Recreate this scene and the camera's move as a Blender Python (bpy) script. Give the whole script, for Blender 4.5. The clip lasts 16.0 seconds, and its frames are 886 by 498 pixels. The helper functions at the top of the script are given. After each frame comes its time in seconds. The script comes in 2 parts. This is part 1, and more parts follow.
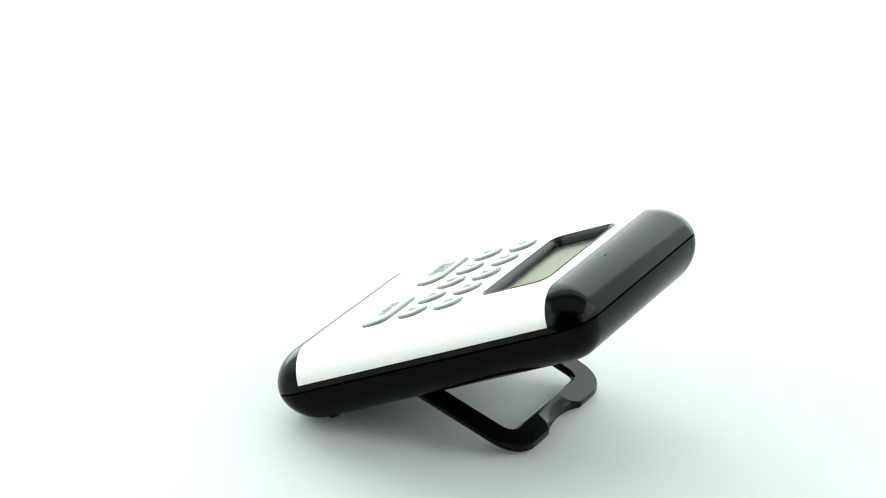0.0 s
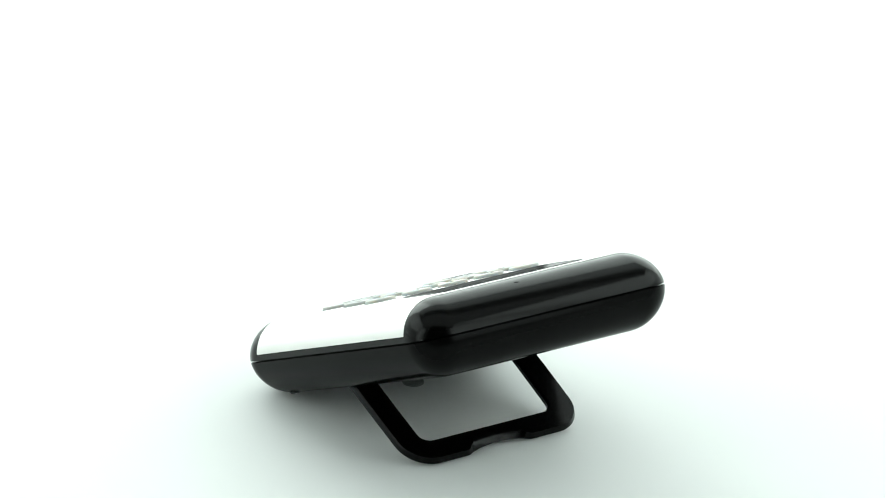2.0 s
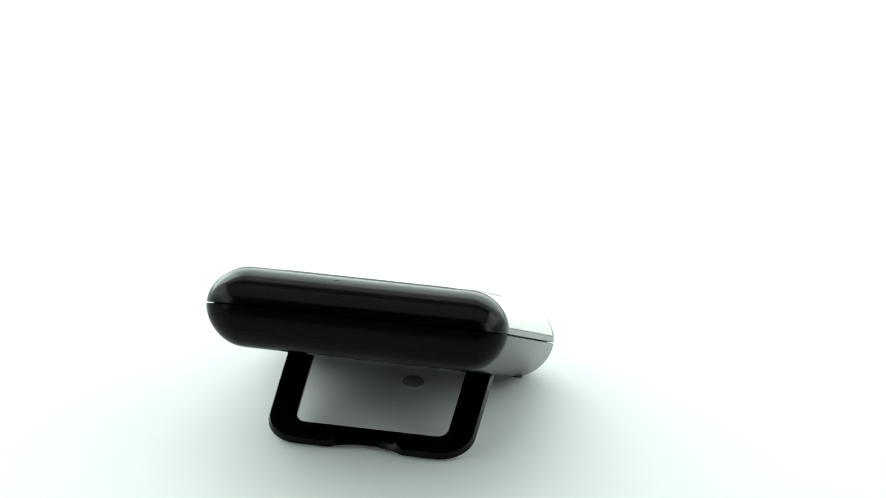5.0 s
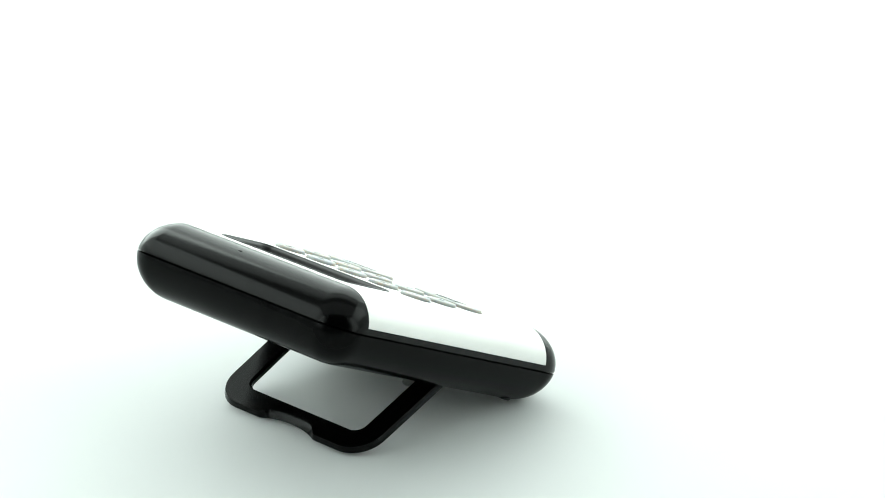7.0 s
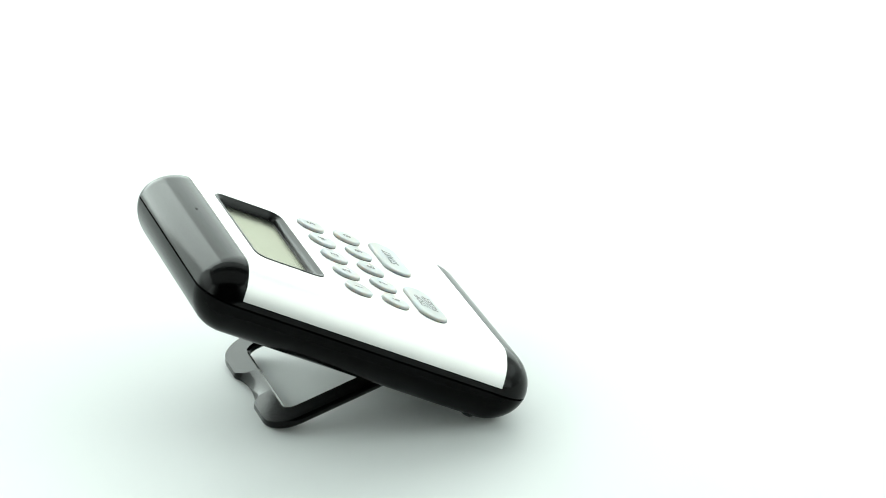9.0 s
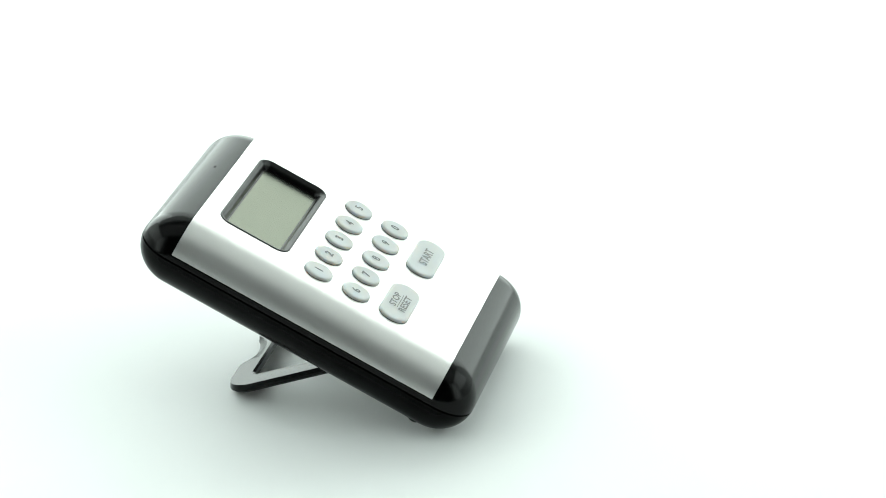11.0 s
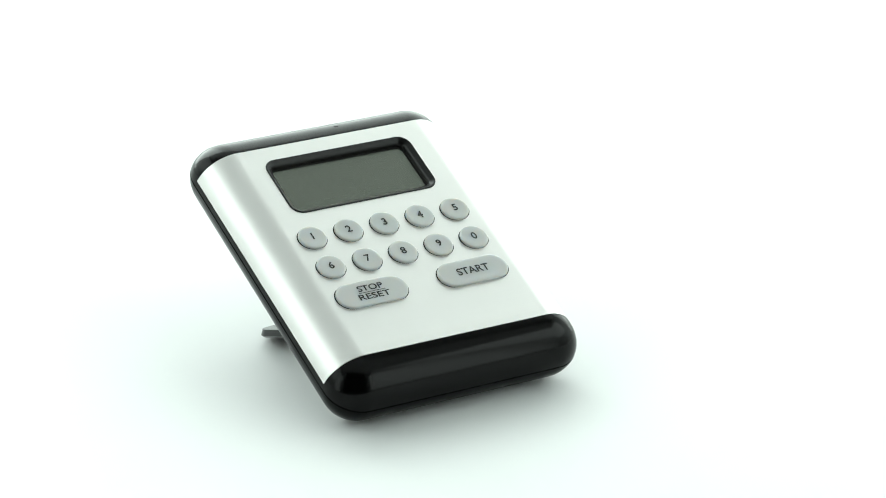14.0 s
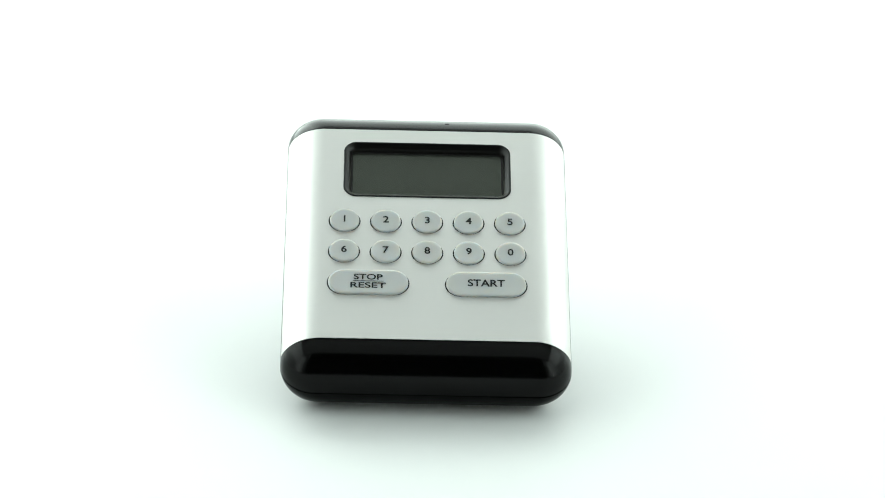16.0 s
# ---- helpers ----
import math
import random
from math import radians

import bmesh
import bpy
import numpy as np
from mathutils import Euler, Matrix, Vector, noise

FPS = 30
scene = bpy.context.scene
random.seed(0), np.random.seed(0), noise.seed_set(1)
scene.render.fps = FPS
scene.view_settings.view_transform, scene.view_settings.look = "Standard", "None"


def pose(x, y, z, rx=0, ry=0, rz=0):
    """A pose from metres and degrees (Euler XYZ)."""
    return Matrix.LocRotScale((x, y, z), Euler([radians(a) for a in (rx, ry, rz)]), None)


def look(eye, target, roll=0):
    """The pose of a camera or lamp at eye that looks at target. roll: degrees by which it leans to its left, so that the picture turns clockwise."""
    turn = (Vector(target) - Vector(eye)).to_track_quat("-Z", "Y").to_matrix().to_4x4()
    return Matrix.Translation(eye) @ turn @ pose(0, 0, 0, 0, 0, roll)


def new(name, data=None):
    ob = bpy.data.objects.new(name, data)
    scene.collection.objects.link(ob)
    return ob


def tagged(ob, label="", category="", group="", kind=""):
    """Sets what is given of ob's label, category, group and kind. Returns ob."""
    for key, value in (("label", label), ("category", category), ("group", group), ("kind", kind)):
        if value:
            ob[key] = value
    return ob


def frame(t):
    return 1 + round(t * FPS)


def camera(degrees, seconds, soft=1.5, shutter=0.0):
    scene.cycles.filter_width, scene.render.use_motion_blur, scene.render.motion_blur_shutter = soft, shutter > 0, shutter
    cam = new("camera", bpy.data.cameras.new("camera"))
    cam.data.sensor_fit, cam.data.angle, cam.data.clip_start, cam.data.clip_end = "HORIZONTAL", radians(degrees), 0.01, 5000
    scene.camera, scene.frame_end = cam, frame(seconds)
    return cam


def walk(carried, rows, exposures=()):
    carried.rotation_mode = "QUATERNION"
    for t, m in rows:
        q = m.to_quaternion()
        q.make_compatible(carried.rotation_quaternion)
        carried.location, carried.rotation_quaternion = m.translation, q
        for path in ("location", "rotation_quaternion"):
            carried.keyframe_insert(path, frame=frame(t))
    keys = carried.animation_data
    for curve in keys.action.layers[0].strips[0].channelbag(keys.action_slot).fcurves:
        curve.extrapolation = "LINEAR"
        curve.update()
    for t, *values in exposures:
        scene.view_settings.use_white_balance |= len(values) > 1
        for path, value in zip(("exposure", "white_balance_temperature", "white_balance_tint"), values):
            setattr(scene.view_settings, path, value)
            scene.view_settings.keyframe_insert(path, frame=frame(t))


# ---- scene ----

# ================= camera: stands still on its tripod =================
GROUND = 0.0047                       # lift of the fitted frame onto the table top
EYE = Vector((0.0, -0.80363, 0.36356 + GROUND))
PITCH, YAW = radians(-22.497), radians(0.4467)
AIM = EYE + Vector((math.sin(YAW) * math.cos(PITCH), math.cos(YAW) * math.cos(PITCH), math.sin(PITCH)))
cam = camera(13.968, 16.0, soft=0.95)
VIEW = look(EYE, AIM, 1.816)
walk(cam, [(0.0, VIEW), (16.0, VIEW)])

# ================= world and light =================
world = bpy.data.worlds.new("studio_world")
world.use_nodes = True
world.node_tree.nodes["Background"].inputs[0].default_value = (0.9, 1.0, 0.97, 1)
world.node_tree.nodes["Background"].inputs[1].default_value = 0.02
scene.world = world
scene.view_settings.exposure = -0.14


def softbox(name, eye, target, w, h, watts, colour):
    data = bpy.data.lights.new(name, "AREA")
    data.shape, data.size, data.size_y, data.energy, data.color = "RECTANGLE", w, h, watts, colour
    ob = new(name, data)
    ob.matrix_basis = look(eye, target)
    return ob


# An added, unseen white light tent, open towards the camera: a lit back, brighter on the left,
# lit sides, a roof lit faintly in front and more at the rear, and two smaller panels beside the opening.
TINT = (0.887, 1.0, 0.95)
for x, w, watts in ((-0.73, 0.70, 14.8), (0.0, 0.76, 7.3), (0.73, 0.70, 7.0)):
    softbox("tent_back_light", (x, 1.04, 0.62), (x, 0, 0.62), w, 1.16, watts, TINT)
softbox("tent_rear_roof_light", (0.0, 0.78, 1.22), (0, 0.78, 0), 2.1, 0.46, 3.8, TINT)
softbox("tent_front_roof_light", (0.0, -0.25, 1.22), (0, -0.25, 0), 2.1, 0.9, 3.4, TINT)
for side, watts in ((-1, 4.4), (1, 5.4)):
    softbox("tent_side_light", (side * 1.08, 0.05, 0.68), (0, 0.05, 0.5), 0.85, 0.85, watts, TINT)
    softbox("tent_front_light", (side * 0.74, -0.49, 0.39), (0, 0.0, 0.39), 0.32, 0.72, 1.5, TINT)


# ================= materials =================
def material(name, colour, rough, metal=0.0, grain=0.0, scale=400.0, stretch=(1, 1, 1), bump=0.0, vary=0.06,
             spec=0.5, transmission=0.0, coat=0.0, edge=(1, 1, 1), scatter=0.0):
    """Principled surface with two scales of variation in colour and roughness, and fine relief."""
    m = bpy.data.materials.new(name)
    m.use_nodes = True
    n, l = m.node_tree.nodes, m.node_tree.links
    b = n["Principled BSDF"]
    b.inputs["Metallic"].default_value = metal
    b.inputs["Specular IOR Level"].default_value = spec
    b.inputs["Coat Weight"].default_value = coat
    b.inputs["Coat Roughness"].default_value = 0.08
    b.inputs["Transmission Weight"].default_value = transmission
    b.inputs["Subsurface Weight"].default_value = scatter
    b.inputs["Subsurface Radius"].default_value = (1.3, 1.0, 0.75)
    b.inputs["Subsurface Scale"].default_value = 0.0014
    b.inputs["Specular Tint"].default_value = (*edge, 1)
    tc = n.new("ShaderNodeTexCoord")
    mp = n.new("ShaderNodeMapping")
    mp.inputs["Scale"].default_value = stretch
    l.new(tc.outputs["Object"], mp.inputs["Vector"])
    fine = n.new("ShaderNodeTexNoise")
    fine.inputs["Scale"].default_value, fine.inputs["Detail"].default_value = scale, 4
    broad = n.new("ShaderNodeTexNoise")
    broad.inputs["Scale"].default_value, broad.inputs["Detail"].default_value = scale * 0.06, 3
    l.new(mp.outputs[0], fine.inputs["Vector"])
    l.new(tc.outputs["Object"], broad.inputs["Vector"])
    mix = n.new("ShaderNodeMix")
    mix.data_type = "RGBA"
    mix.inputs[6].default_value = (*[c * (1 - vary) for c in colour], 1)
    mix.inputs[7].default_value = (*[min(1, c * (1 + vary)) for c in colour], 1)
    add = n.new("ShaderNodeMath")
    add.operation = "ADD"
    half = n.new("ShaderNodeMath")
    half.operation, half.inputs[1].default_value = "MULTIPLY", 0.5
    l.new(fine.outputs["Fac"], add.inputs[0])
    l.new(broad.outputs["Fac"], add.inputs[1])
    l.new(add.outputs[0], half.inputs[0])
    l.new(half.outputs[0], mix.inputs[0])
    l.new(mix.outputs[2], b.inputs["Base Color"])
    ramp = n.new("ShaderNodeMapRange")
    ramp.inputs["To Min"].default_value, ramp.inputs["To Max"].default_value = rough * (1 - grain), rough * (1 + grain)
    l.new(half.outputs[0], ramp.inputs["Value"])
    l.new(ramp.outputs[0], b.inputs["Roughness"])
    if bump:
        bp = n.new("ShaderNodeBump")
        bp.inputs["Strength"].default_value, bp.inputs["Distance"].default_value = bump, 0.0001
        l.new(fine.outputs["Fac"], bp.inputs["Height"])
        l.new(bp.outputs[0], b.inputs["Normal"])
    return m


WHITE = material("white_acrylic_sweep", (0.80, 0.81, 0.805), 0.6, vary=0.012, scale=60, grain=0.1)
# Fabrics of the added tent, grey and dark to dim what the timer reflects.
FLAP = material("grey_flap_fabric", (0.2, 0.205, 0.205), 0.85, vary=0.06, scale=60)
ROOF = material("dark_roof_fabric", (0.09, 0.092, 0.092), 0.85, vary=0.06, scale=60)
DARK = material("dark_studio_paint", (0.035, 0.035, 0.036), 0.9, vary=0.1, scale=8)
BLACK = material("black_abs_plastic", (0.001, 0.0011, 0.0011), 0.15, grain=0.2, scale=2500, bump=0.012, vary=0.2, spec=0.145)
SATIN = material("black_lower_plastic", (0.002, 0.0021, 0.0021), 0.17, grain=0.2, scale=2500, bump=0.03, vary=0.2, spec=0.055)
ALU = material("brushed_aluminium", (0.72, 0.711, 0.695), 0.43, metal=0.92, grain=0.06, scale=2600, stretch=(0.012, 1, 0.012), bump=0.03, vary=0.025)
KEY = material("translucent_grey_rubber", (0.515, 0.525, 0.525), 0.42, scatter=0.85, grain=0.1, scale=900, vary=0.03, bump=0.02, spec=0.22)
INK = material("black_printing_ink", (0.006, 0.006, 0.007), 0.3, scale=2000, spec=0.4, coat=0.3)
# Near-black colour painted for the shade in the gap round each key.
GAP_SHADE = material("painted_gap_shade", (0.02, 0.02, 0.02), 0.7, scale=900)
LCD = material("grey_green_lcd", (0.108, 0.118, 0.102), 0.24, metal=0.9, edge=(0.9, 0.88, 0.77), grain=0.02, scale=300, vary=0.03)
BEZEL = material("gloss_black_plastic", (0.002, 0.002, 0.002), 0.32, scale=2500, vary=0.2, spec=0.28)
PIN = material("clear_rubber", (0.42, 0.44, 0.43), 0.12, transmission=0.7, scale=900, vary=0.03)
PAD = material("dark_rubber", (0.02, 0.02, 0.02), 0.7, scale=900)


# ================= mesh helpers =================
def part(name, bm, mat, parent=None, label="", angle=35, smooth=True):
    me = bpy.data.meshes.new(name)
    bmesh.ops.recalc_face_normals(bm, faces=bm.faces)
    bm.to_mesh(me)
    bm.free()
    for poly in me.polygons:
        poly.use_smooth = smooth
    me.set_sharp_from_angle(angle=radians(angle))
    me.materials.append(mat)
    ob = new(name, me)
    if parent:
        ob.parent = parent
    if label:
        tagged(ob, label)
    return ob


def rounded(hx, hy, r, n=8, cx=0.0, cy=0.0):
    """A rounded rectangle, anticlockwise from its right side."""
    r = max(0.0002, min(r, hx - 1e-5, hy - 1e-5))
    pts = []
    for k, (sx, sy) in enumerate(((1, 1), (-1, 1), (-1, -1), (1, -1))):
        for i in range(n + 1):
            a = radians(90 * k + 90 * i / n)
            pts.append((cx + sx * (hx - r) + r * math.cos(a), cy + sy * (hy - r) + r * math.sin(a)))
    return pts


def loft(bm, rings, close_first=False, close_last=False):
    """Quads between rings of equal length; each ring is a list of (x, y, z)."""
    vs = [[bm.verts.new(p) for p in ring] for ring in rings]
    for a, b in zip(vs, vs[1:]):
        for i in range(len(a)):
            j = (i + 1) % len(a)
            bm.faces.new((a[i], a[j], b[j], b[i]))
    if close_first:
        bm.faces.new(vs[0])
    if close_last:
        bm.faces.new(vs[-1])
    return vs


# ================= the place =================
def sheet():
    """White acrylic table top, inside the added light tent."""
    bm = bmesh.new()
    loft(bm, [[(x, y + 0.4, z) for x, y in rounded(1.12, 0.68, 0.01, 3)] for z in (-0.75, -0.001, 0.0)], True, True)
    return tagged(part("ground", bm, WHITE, None), "seamless white acrylic table top under the timer", "table top", kind="structure")


def slab(name, x0, x1, y0, y1, z0, z1, label, category, mat=None):
    bm = bmesh.new()
    bmesh.ops.create_cube(bm, size=1.0, matrix=Matrix.LocRotScale(
        ((x0 + x1) / 2, (y0 + y1) / 2, (z0 + z1) / 2), None, (x1 - x0, y1 - y0, z1 - z0)))
    return tagged(part(name, bm, mat or DARK, None, smooth=False), label, category, kind="structure")


sheet()
# Tent walls, flaps and roof are unseen, added to shape reflections on the timer.
slab("wall_tent_west", -1.13, -1.12, -0.74, 1.08, 0.0, 1.25, "white fabric side of an added, unseen light tent", "wall", WHITE)
slab("wall_tent_east", 1.12, 1.13, -0.74, 1.08, 0.0, 1.25, "white fabric side of an added, unseen light tent", "wall", WHITE)
slab("wall_tent_front_west", -1.13, -0.55, -0.75, -0.74, 0.0, 1.25, "grey front flap of the unseen tent, added to dim reflections", "wall", FLAP)
slab("wall_tent_front_east", 0.55, 1.13, -0.75, -0.74, 0.0, 1.25, "grey front flap of the unseen tent, added to dim reflections", "wall", FLAP)
slab("wall_tent_back", -1.12, 1.12, 1.07, 1.08, 0.0, 1.25, "white fabric back of an added, unseen light tent", "wall", WHITE)
slab("wall_tent_roof", -1.13, 1.13, -0.74, 1.08, 1.25, 1.26, "dark roof of the unseen tent, added to block light overhead", "wall", ROOF)
slab("floor", -2.5, 2.5, -2.6, 2.4, -0.85, -0.75, "dark painted studio floor", "floor")
slab("ceiling", -2.5, 2.5, -2.6, 2.4, 2.5, 2.6, "dark painted studio ceiling", "ceiling")
slab("wall_front", -2.5, 2.5, -2.7, -2.6, -0.75, 2.5, "dark painted studio wall", "wall")
slab("wall_back", -2.5, 2.5, 2.4, 2.5, -0.75, 2.5, "dark painted studio wall behind the sweep", "wall")
slab("wall_left", -2.6, -2.5, -2.6, 2.4, -0.75, 2.5, "dark painted studio side wall", "wall")
slab("wall_right", 2.5, 2.6, -2.6, 2.4, -0.75, 2.5, "dark painted studio side wall", "wall")

# ================= the timer =================
# Its own space: x across, y up the face, z out of the face; the pose leans it back on its stand.
LEAN = 24.724
HX, Y0, Y1 = 0.0352, -0.0500, 0.0392      # half width, lower and upper end
YC, HY = (Y0 + Y1) / 2, (Y1 - Y0) / 2
SEAM, CAP, BOTTOM = -0.0091, -0.00005, -0.0184
ROUND, CORNER = 0.0090, 0.0085
PY0, PY1, PZ = -0.0402, 0.0299, -0.00755  # the plate's ends and its lower edges
timer = tagged(new("kitchen_timer"), "digital kitchen timer in silver and black leaning on its rear stand", "timer")
LOCAL = pose(0.00276, 0.02175, 0.03 + GROUND, LEAN)


def shoulder(f, top=True):
    """Inset and height on the rounded edge; f from 0 at the seam to 1 at the flat."""
    a = radians(90 * f)
    if top:
        return 0.00015 * (1 - f) ** 6 + 0.0006 * f + ROUND * (1 - math.cos(a)), SEAM + (CAP - SEAM) * math.sin(a)
    return 0.00015 * (1 - f) ** 6 + ROUND * 1.05 * (1 - math.cos(a)) + 0.0004 * math.sin(2 * a), SEAM + (BOTTOM - SEAM) * math.sin(a)


def ring(inset, z, n=10):
    r = max(0.001, CORNER - 0.75 * inset)
    return [(x, y + YC, z) for x, y in rounded(HX - inset, HY - inset, r, n)]


def upper_shell():
    bm = bmesh.new()
    rings = [ring(0.0019, SEAM + 0.00011), ring(0.0005, SEAM + 0.00011), ring(0.00015, SEAM + 0.00022)]
    rings += [ring(*shoulder(i / 14)) for i in range(1, 15)]
    for loop in rings:
        for i, (x, y, z) in enumerate(loop):
            fall = max(0.0, (y - PY1) / (Y1 - PY1)) * (z - SEAM) / (CAP - SEAM)
            loop[i] = (x, y, z - 0.0005 * fall)
    loft(bm, rings, close_last=True)
    for co, no in (((0, PY1, 0), (0, 1, 0)), ((0, PY0, 0), (0, 1, 0)), ((0, 0, PZ), (0, 0, 1))):
        bmesh.ops.bisect_plane(bm, geom=bm.verts[:] + bm.edges[:] + bm.faces[:], dist=1e-6, plane_co=co, plane_no=no)
    gone = []
    for f in bm.faces:
        c = f.calc_center_median()
        if PY0 < c.y < PY1 and c.z > PZ:
            gone.append(f)
    bmesh.ops.delete(bm, geom=gone, context="FACES")
    for y in (PY0, PY1):
        arch = [v for v in bm.verts if abs(v.co.y - y) < 1e-5 and v.co.z > PZ - 1e-5]
        arch.sort(key=lambda v: math.atan2(v.co.x, v.co.z + 0.02))
        bm.faces.new(arch)
    ob = part("upper_shell", bm, BLACK, timer, "glossy black plastic upper shell with rounded end caps", 40)
    ob.matrix_basis = LOCAL
    return ob


def lower_shell():
    bm = bmesh.new()
    rings = [ring(0.0018, SEAM + 0.0006), ring(0.0017, SEAM - 0.00011), ring(0.0005, SEAM - 0.00011), ring(0.00015, SEAM - 0.00022)]
    rings += [ring(*shoulder(i / 14, False)) for i in range(1, 15)]
    loft(bm, rings, close_last=True)
    ob = part("lower_shell", bm, SATIN, timer, "black plastic lower shell", 40)
    ob.matrix_basis = LOCAL
    return ob


LCX, LCY, LHX, LHY = 0.0, 0.0160, 0.0208, 0.0094   # the display's opening
ZF = 0.00005                               # height of the plate's face


def face_plate():
    """Aluminium cover: flat face with the display's opening, rolled over both long sides."""
    bm = bmesh.new()
    y0, y1, thick = PY0 + 0.0001, PY1 - 0.0001, 0.0005
    f0 = math.asin((PZ + 0.00012 - SEAM) / (ZF - SEAM)) / (math.pi / 2)

    def arch(extra):
        pts = []
        for i in range(49):
            f = f0 + (1 - f0) * i / 48
            a = radians(90 * f)
            pts.append((HX - 0.00005 - shoulder(f)[0] - extra * math.cos(a), SEAM + (ZF - extra - SEAM) * math.sin(a)))
        return pts
    side, inner = arch(0.0), arch(thick)
    for s in (1, -1):
        rows = []
        for x, z in side:
            rows.append([bm.verts.new((s * x, y, z)) for y in (y0, y1)])
        for a, b in zip(rows, rows[1:]):
            bm.faces.new((a[0], a[1], b[1], b[0]))
        low = [bm.verts.new((s * inner[0][0], y, inner[0][1])) for y in (y0, y1)]
        bm.faces.new((rows[0][0], rows[0][1], low[1], low[0]))
        for e in (0, 1):
            prev = low[e]
            for (x, z), row, nxt in zip(inner, rows, rows[1:]):
                k = inner.index((x, z)) + 1
                v = bm.verts.new((s * inner[k][0], (y0, y1)[e], inner[k][1]))
                bm.faces.new((row[e], nxt[e], v, prev))
                prev = v
    xf, zf = side[-1]
    outer = [bm.verts.new(p) for p in ((-xf, y0, zf), (xf, y0, zf), (xf, y1, zf), (-xf, y1, zf))]
    hole = [bm.verts.new((x, y, zf)) for x, y in rounded(LHX - 0.0003, LHY - 0.0003, 0.0031, 8, LCX, LCY)]
    edges = [bm.edges.new((l[i], l[(i + 1) % len(l)])) for l in (outer, hole) for i in range(len(l))]
    bmesh.ops.triangle_fill(bm, use_beauty=True, edges=edges)
    for y in (y0, y1):
        a = [bm.verts.new(p) for p in ((-xf, y, zf), (xf, y, zf), (xf, y, zf - thick), (-xf, y, zf - thick))]
        bm.faces.new(a)
    bmesh.ops.remove_doubles(bm, verts=bm.verts, dist=1e-6)
    ob = part("face_plate", bm, ALU, timer, "brushed aluminium face plate rolled over the sides", 50)
    ob.matrix_basis = LOCAL
    return ob


def display():
    bm = bmesh.new()
    spec = ((0.0, -0.0006, 0.0033), (0.0, 0.00008, 0.0033), (0.00012, 0.0002, 0.0032), (0.00045, 0.0002, 0.0029),
            (0.0006, 0.0000, 0.0027), (0.0011, -0.00025, 0.0022), (0.0015, -0.0006, 0.0018), (0.00175, -0.0011, 0.00155), (0.0019, -0.0017, 0.0014), (0.0023, -0.00175, 0.0011))
    loft(bm, [[(x, y, ZF + z) for x, y in rounded(LHX - i, LHY - i, r, 8, LCX, LCY)] for i, z, r in spec])
    bezel = part("display_bezel", bm, BEZEL, timer, "black sloping display surround", 60)
    bezel.matrix_basis = LOCAL
    bm = bmesh.new()
    loft(bm, [[(x, y, ZF + z) for x, y in rounded(LHX - 0.0017, LHY - 0.0017, 0.001, 4, LCX, LCY)] for z in (-0.0030, -0.0018)],
         True, True)
    part("display_panel", bm, LCD, bezel, "blank grey-green liquid crystal panel", smooth=False)


def key_mesh(hx, hy, r, n):
    """Pill-shaped dome with a soft edge."""
    bm = bmesh.new()
    spec = ((0.0, -0.0006), (0.0, 0.00045), (0.00005, 0.00061), (0.0002, 0.00072), (0.0005, 0.00077), (0.0012, 0.00075), (0.0022, 0.00071))
    loft(bm, [[(x, y, z) for x, y in rounded(hx - i, hy - i, max(r - i, 0.0004), n)] for i, z in spec], close_first=True, close_last=True)
    return bm


def lettering(text, width, height, parent, y, heavy=0.00006):
    """Printed characters of a given height, and of a given width where it is not 0."""
    cu = bpy.data.curves.new("lettering", "FONT")
    cu.body, cu.size, cu.align_x, cu.extrude, cu.offset = text, height / 0.7, "CENTER", 0.00001, heavy
    tmp = new("lettering_curve", cu)
    me = bpy.data.meshes.new_from_object(tmp.evaluated_get(bpy.context.evaluated_depsgraph_get()))
    bpy.data.objects.remove(tmp)
    me.materials.clear()
    me.materials.append(INK)
    xs, ys = [v.co.x for v in me.vertices], [v.co.y for v in me.vertices]
    sy = height / (max(ys) - min(ys))
    sx = width / (max(xs) - min(xs)) if width else sy
    me.transform(Matrix.Diagonal((sx, sy, 1, 1)) @ Matrix.Translation((-(max(xs) + min(xs)) / 2, -(max(ys) + min(ys)) / 2, 0)))
    ob = new("lettering", me)
    ob.parent = parent
    ob.matrix_basis = Matrix.Translation((0, y, 0.00078))
    tagged(ob, "printed black " + text)
    return ob


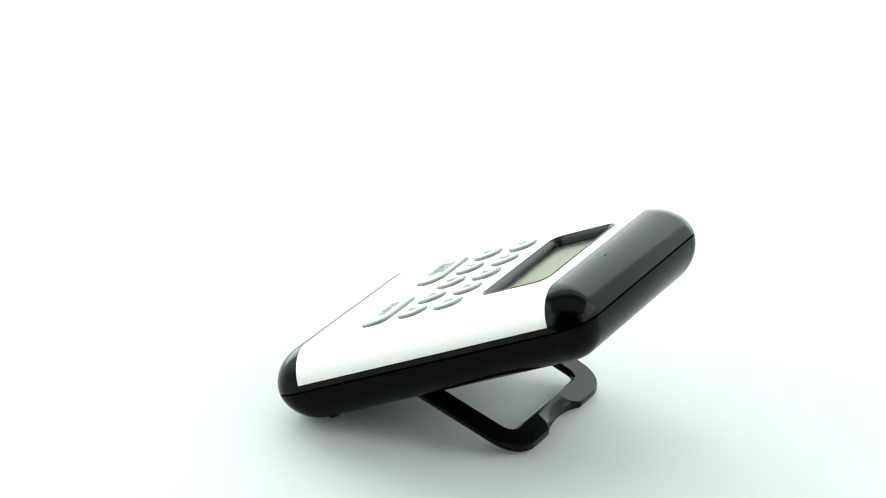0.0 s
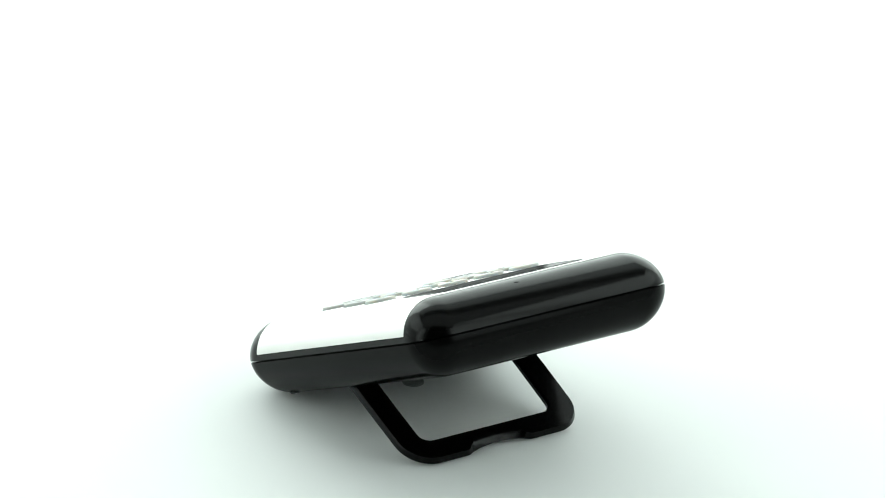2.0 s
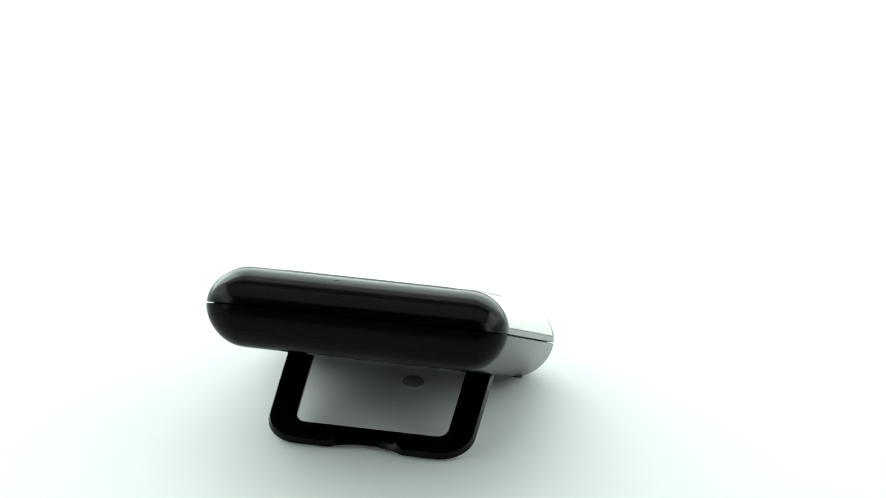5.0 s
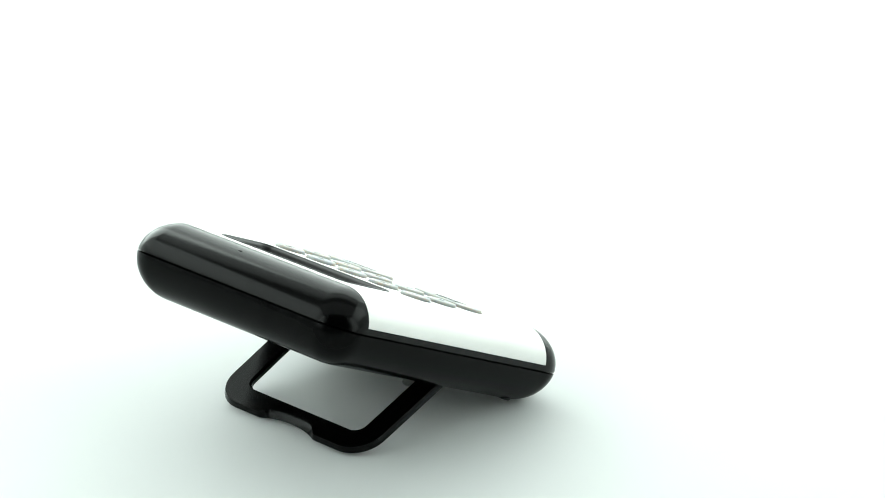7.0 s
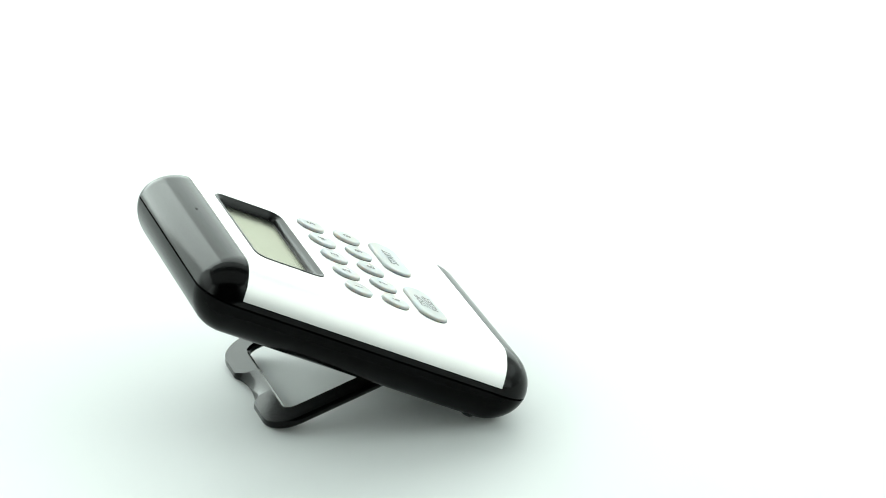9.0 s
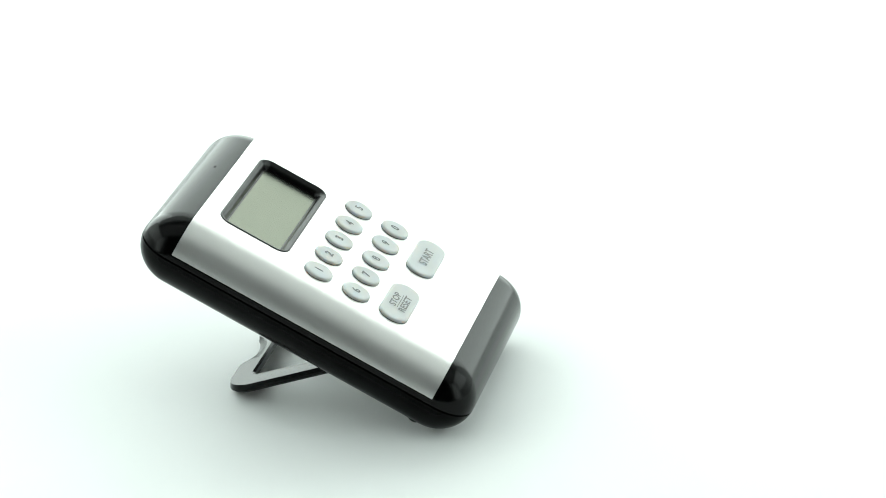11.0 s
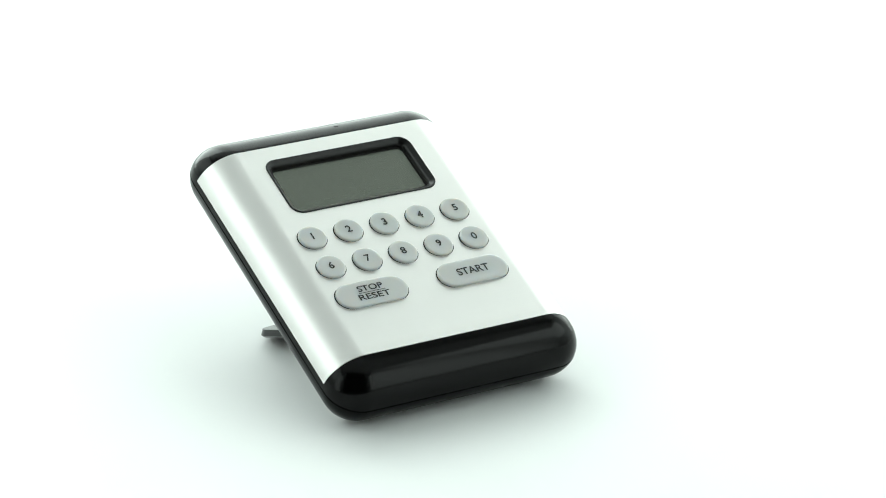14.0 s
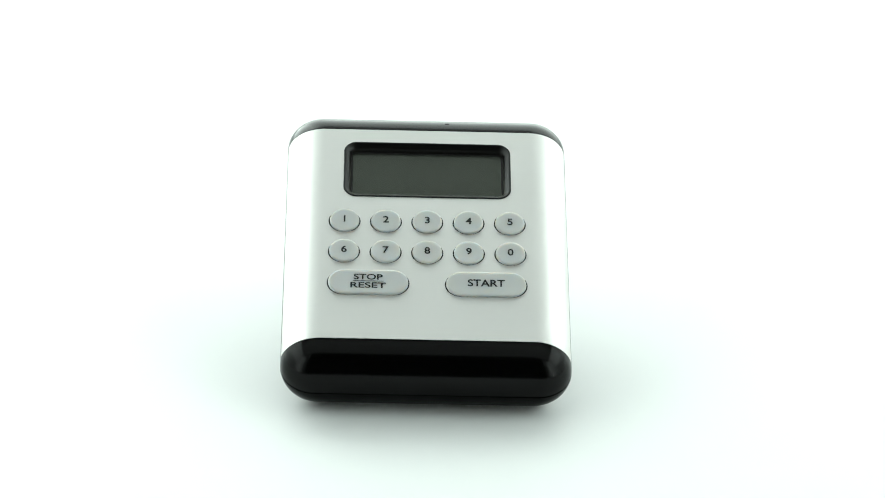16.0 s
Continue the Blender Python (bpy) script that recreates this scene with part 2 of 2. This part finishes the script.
def keys():
    bs, r = 0.01016, 0.00362
    for k, text in enumerate("1234567890"):
        x, y = (k % 5 - 2) * bs, -0.0019 if k < 5 else -0.01205
        key = part("number_key", key_mesh(r, r, r, 8), KEY, timer, "round translucent grey key marked " + text, 50)
        key.matrix_basis = LOCAL @ pose(x, y, ZF)
        # Flat dark ring on the unpierced plate, standing in for the shaded key hole.
        gap = bmesh.new()
        loft(gap, [[(u * (1 + o), v, z) for u, v in rounded(r, r, r, 8)] for o, z in ((0.09, -0.0003), (0.09, 0.00004), (-0.06, 0.00004))])
        part("key_shade_ring", gap, GAP_SHADE, key)
        lettering(text, 0.0, 0.0022, key, 0.0002, 0.00006)
    for x, lines in ((-0.0143, ("STOP", "RESET")), (0.0143, ("START",))):
        key = part("long_key", key_mesh(0.0097, 0.0038, 0.0038, 8), KEY, timer, "long translucent grey key marked " + " ".join(lines), 50)
        key.matrix_basis = LOCAL @ pose(x, -0.0223, ZF)
        # Same painted shade ring, drawn out round the long key.
        gap = bmesh.new()
        loft(gap, [[(u * (1 + o), v, z) for u, v in rounded(0.0097, 0.0038, 0.0038, 8)] for o, z in ((0.034, -0.0003), (0.034, 0.00004), (-0.02, 0.00004))])
        part("key_shade_ring", gap, GAP_SHADE, key)
        if len(lines) == 1:
            lettering(lines[0], 0.0090, 0.0023, key, 0.0001)
        else:
            lettering(lines[0], 0.0070, 0.0018, key, 0.0014, 0.00004)
            lettering(lines[1], 0.0086, 0.0018, key, -0.0013, 0.00004)
            bar = bmesh.new()
            bmesh.ops.create_cube(bar, size=1, matrix=Matrix.LocRotScale((0, 0.00005, 0.00077), None, (0.0074, 0.00014, 0.00004)))
            part("printed_line", bar, INK, key, "printed black dividing line", smooth=False)


def stand():
    """Wire-like U frame: two legs and a foot bar with a finger dip."""
    ln, hw0, hw1, leg, foot, t = 0.0302, 0.0253, 0.0249, 0.0066, 0.0063, 0.0020

    def outline(inset, dip):
        """Open outline from the right hinge round the foot to the left hinge, v running to the foot."""
        pts = [(hw0 - inset, 0.0), (hw0 - inset - (hw0 - hw1) * 0.35, ln * 0.35)]
        r = 0.0080 - inset * 0.8
        end = ln - inset * foot / leg
        for i in range(9):
            a = radians(90 * i / 8)
            pts.append((hw1 - inset - r + r * math.cos(a), end - r + r * math.sin(a)))
        half = hw1 - inset - r
        for i in range(1, 48):
            x = half * (1 - i / 24)
            pts.append((x, end - dip * max(0.0, 1 - (x / 0.0086) ** 2) ** 0.8))
        pts += [(-x, y) for x, y in pts[10::-1]]
        return pts
    bm = bmesh.new()
    cols = []
    e = 0.0005
    for inset, dip, z in ((e, 0.0017, -t / 2), (0, 0.0018, -t / 2 + e), (0, 0.0021, t / 2 - 2.4 * e), (e, 0.0040, t / 2),
                          (leg - e, 0.0, t / 2), (leg, 0.0, t / 2 - e), (leg, 0.0, -t / 2 + e), (leg - e, 0.0, -t / 2)):
        cols.append([bm.verts.new((x, v, z)) for x, v in outline(inset, dip)])
    for a, b in zip(cols, cols[1:] + cols[:1]):
        for i in range(len(a) - 1):
            bm.faces.new((a[i], a[i + 1], b[i + 1], b[i]))
    bm.faces.new([c[0] for c in cols])
    bm.faces.new([c[-1] for c in cols])
    ob = part("stand", bm, BLACK, timer, "black plastic flip-out stand with a finger dip", 40)
    hinge, tip = Vector((-0.0001, -0.0166, -0.0174)), Vector((-0.0001, 0.0042, -0.0389))
    v = (tip - hinge).normalized()
    x = Vector((1, 0, 0))
    z = x.cross(v)
    m = Matrix((x, v, z)).transposed().to_4x4()
    ob.matrix_basis = LOCAL @ Matrix.Translation(hinge) @ m
    return ob


def small_parts():
    for s in (1, -1):
        bm = bmesh.new()
        loft(bm, [[(x, y, z) for x, y in rounded(r, r, r, 6)] for r, z in ((0.0015, 0.0016), (0.0015, -0.0001), (0.0012, -0.0004))], close_last=True)
        pad = part("rubber_foot", bm, PAD, timer, "small dark rubber foot")
        pad.matrix_basis = LOCAL @ pose(s * 0.0272, -0.0385, BOTTOM + 0.0003)
    bm = bmesh.new()
    loft(bm, [[(x, y, z) for x, y in rounded(0.00055 - i, 0.00028 - i, 0.00022, 4)] for i, z in ((0, -0.0006), (0, 0.00006), (0.0001, 0.00008))], close_last=True)
    slot = part("sound_slot", bm, SATIN, timer, "tiny dark sound slot in the upper end cap")
    slot.matrix_basis = LOCAL @ pose(0.0050, 0.0335, -0.00105, -24)


upper_shell()
lower_shell()
face_plate()
display()
keys()
stand()
small_parts()


def pivot():
    """Small clear domed cap in the middle of the turning table."""
    bm = bmesh.new()
    loft(bm, [[(x, y, z) for x, y in rounded(r, r, r, 8)] for r, z in ((0.0027, -0.0004), (0.0027, 0.0003), (0.0023, 0.0008), (0.0017, 0.0010), (0.0008, 0.0011))],
         close_last=True)
    return tagged(part("pivot_cap", bm, PIN, None), "small domed clear rubber cap on the white table", "pivot cap")


pin = pivot()


# ================= the turning table carries timer and pin =================
def motions():
    turn = [(0, 243.62), (0.5, 236.15), (1, 228.67), (1.5, 221.20), (2, 213.71), (2.5, 206.22), (3, 198.73), (3.5, 191.22), (4, 183.72), (4.5, 176.20), (5, 168.68), (5.5, 161.15), (6, 153.62), (6.5, 146.08), (7, 138.53), (7.5, 130.97), (8, 123.41), (8.5, 115.83), (9, 108.25), (9.5, 100.67), (10, 93.07), (10.5, 85.46), (11, 77.85), (11.5, 70.23), (12, 62.59), (12.5, 54.95), (13, 47.30), (13.5, 39.64), (14, 31.97), (14.5, 24.29), (15, 16.60), (15.5, 8.90), (16, 1.18)]
    for thing in (timer, pin):
        walk(thing, [(t, pose(0, 0, 0, 0, 0, a)) for t, a in turn])


motions()
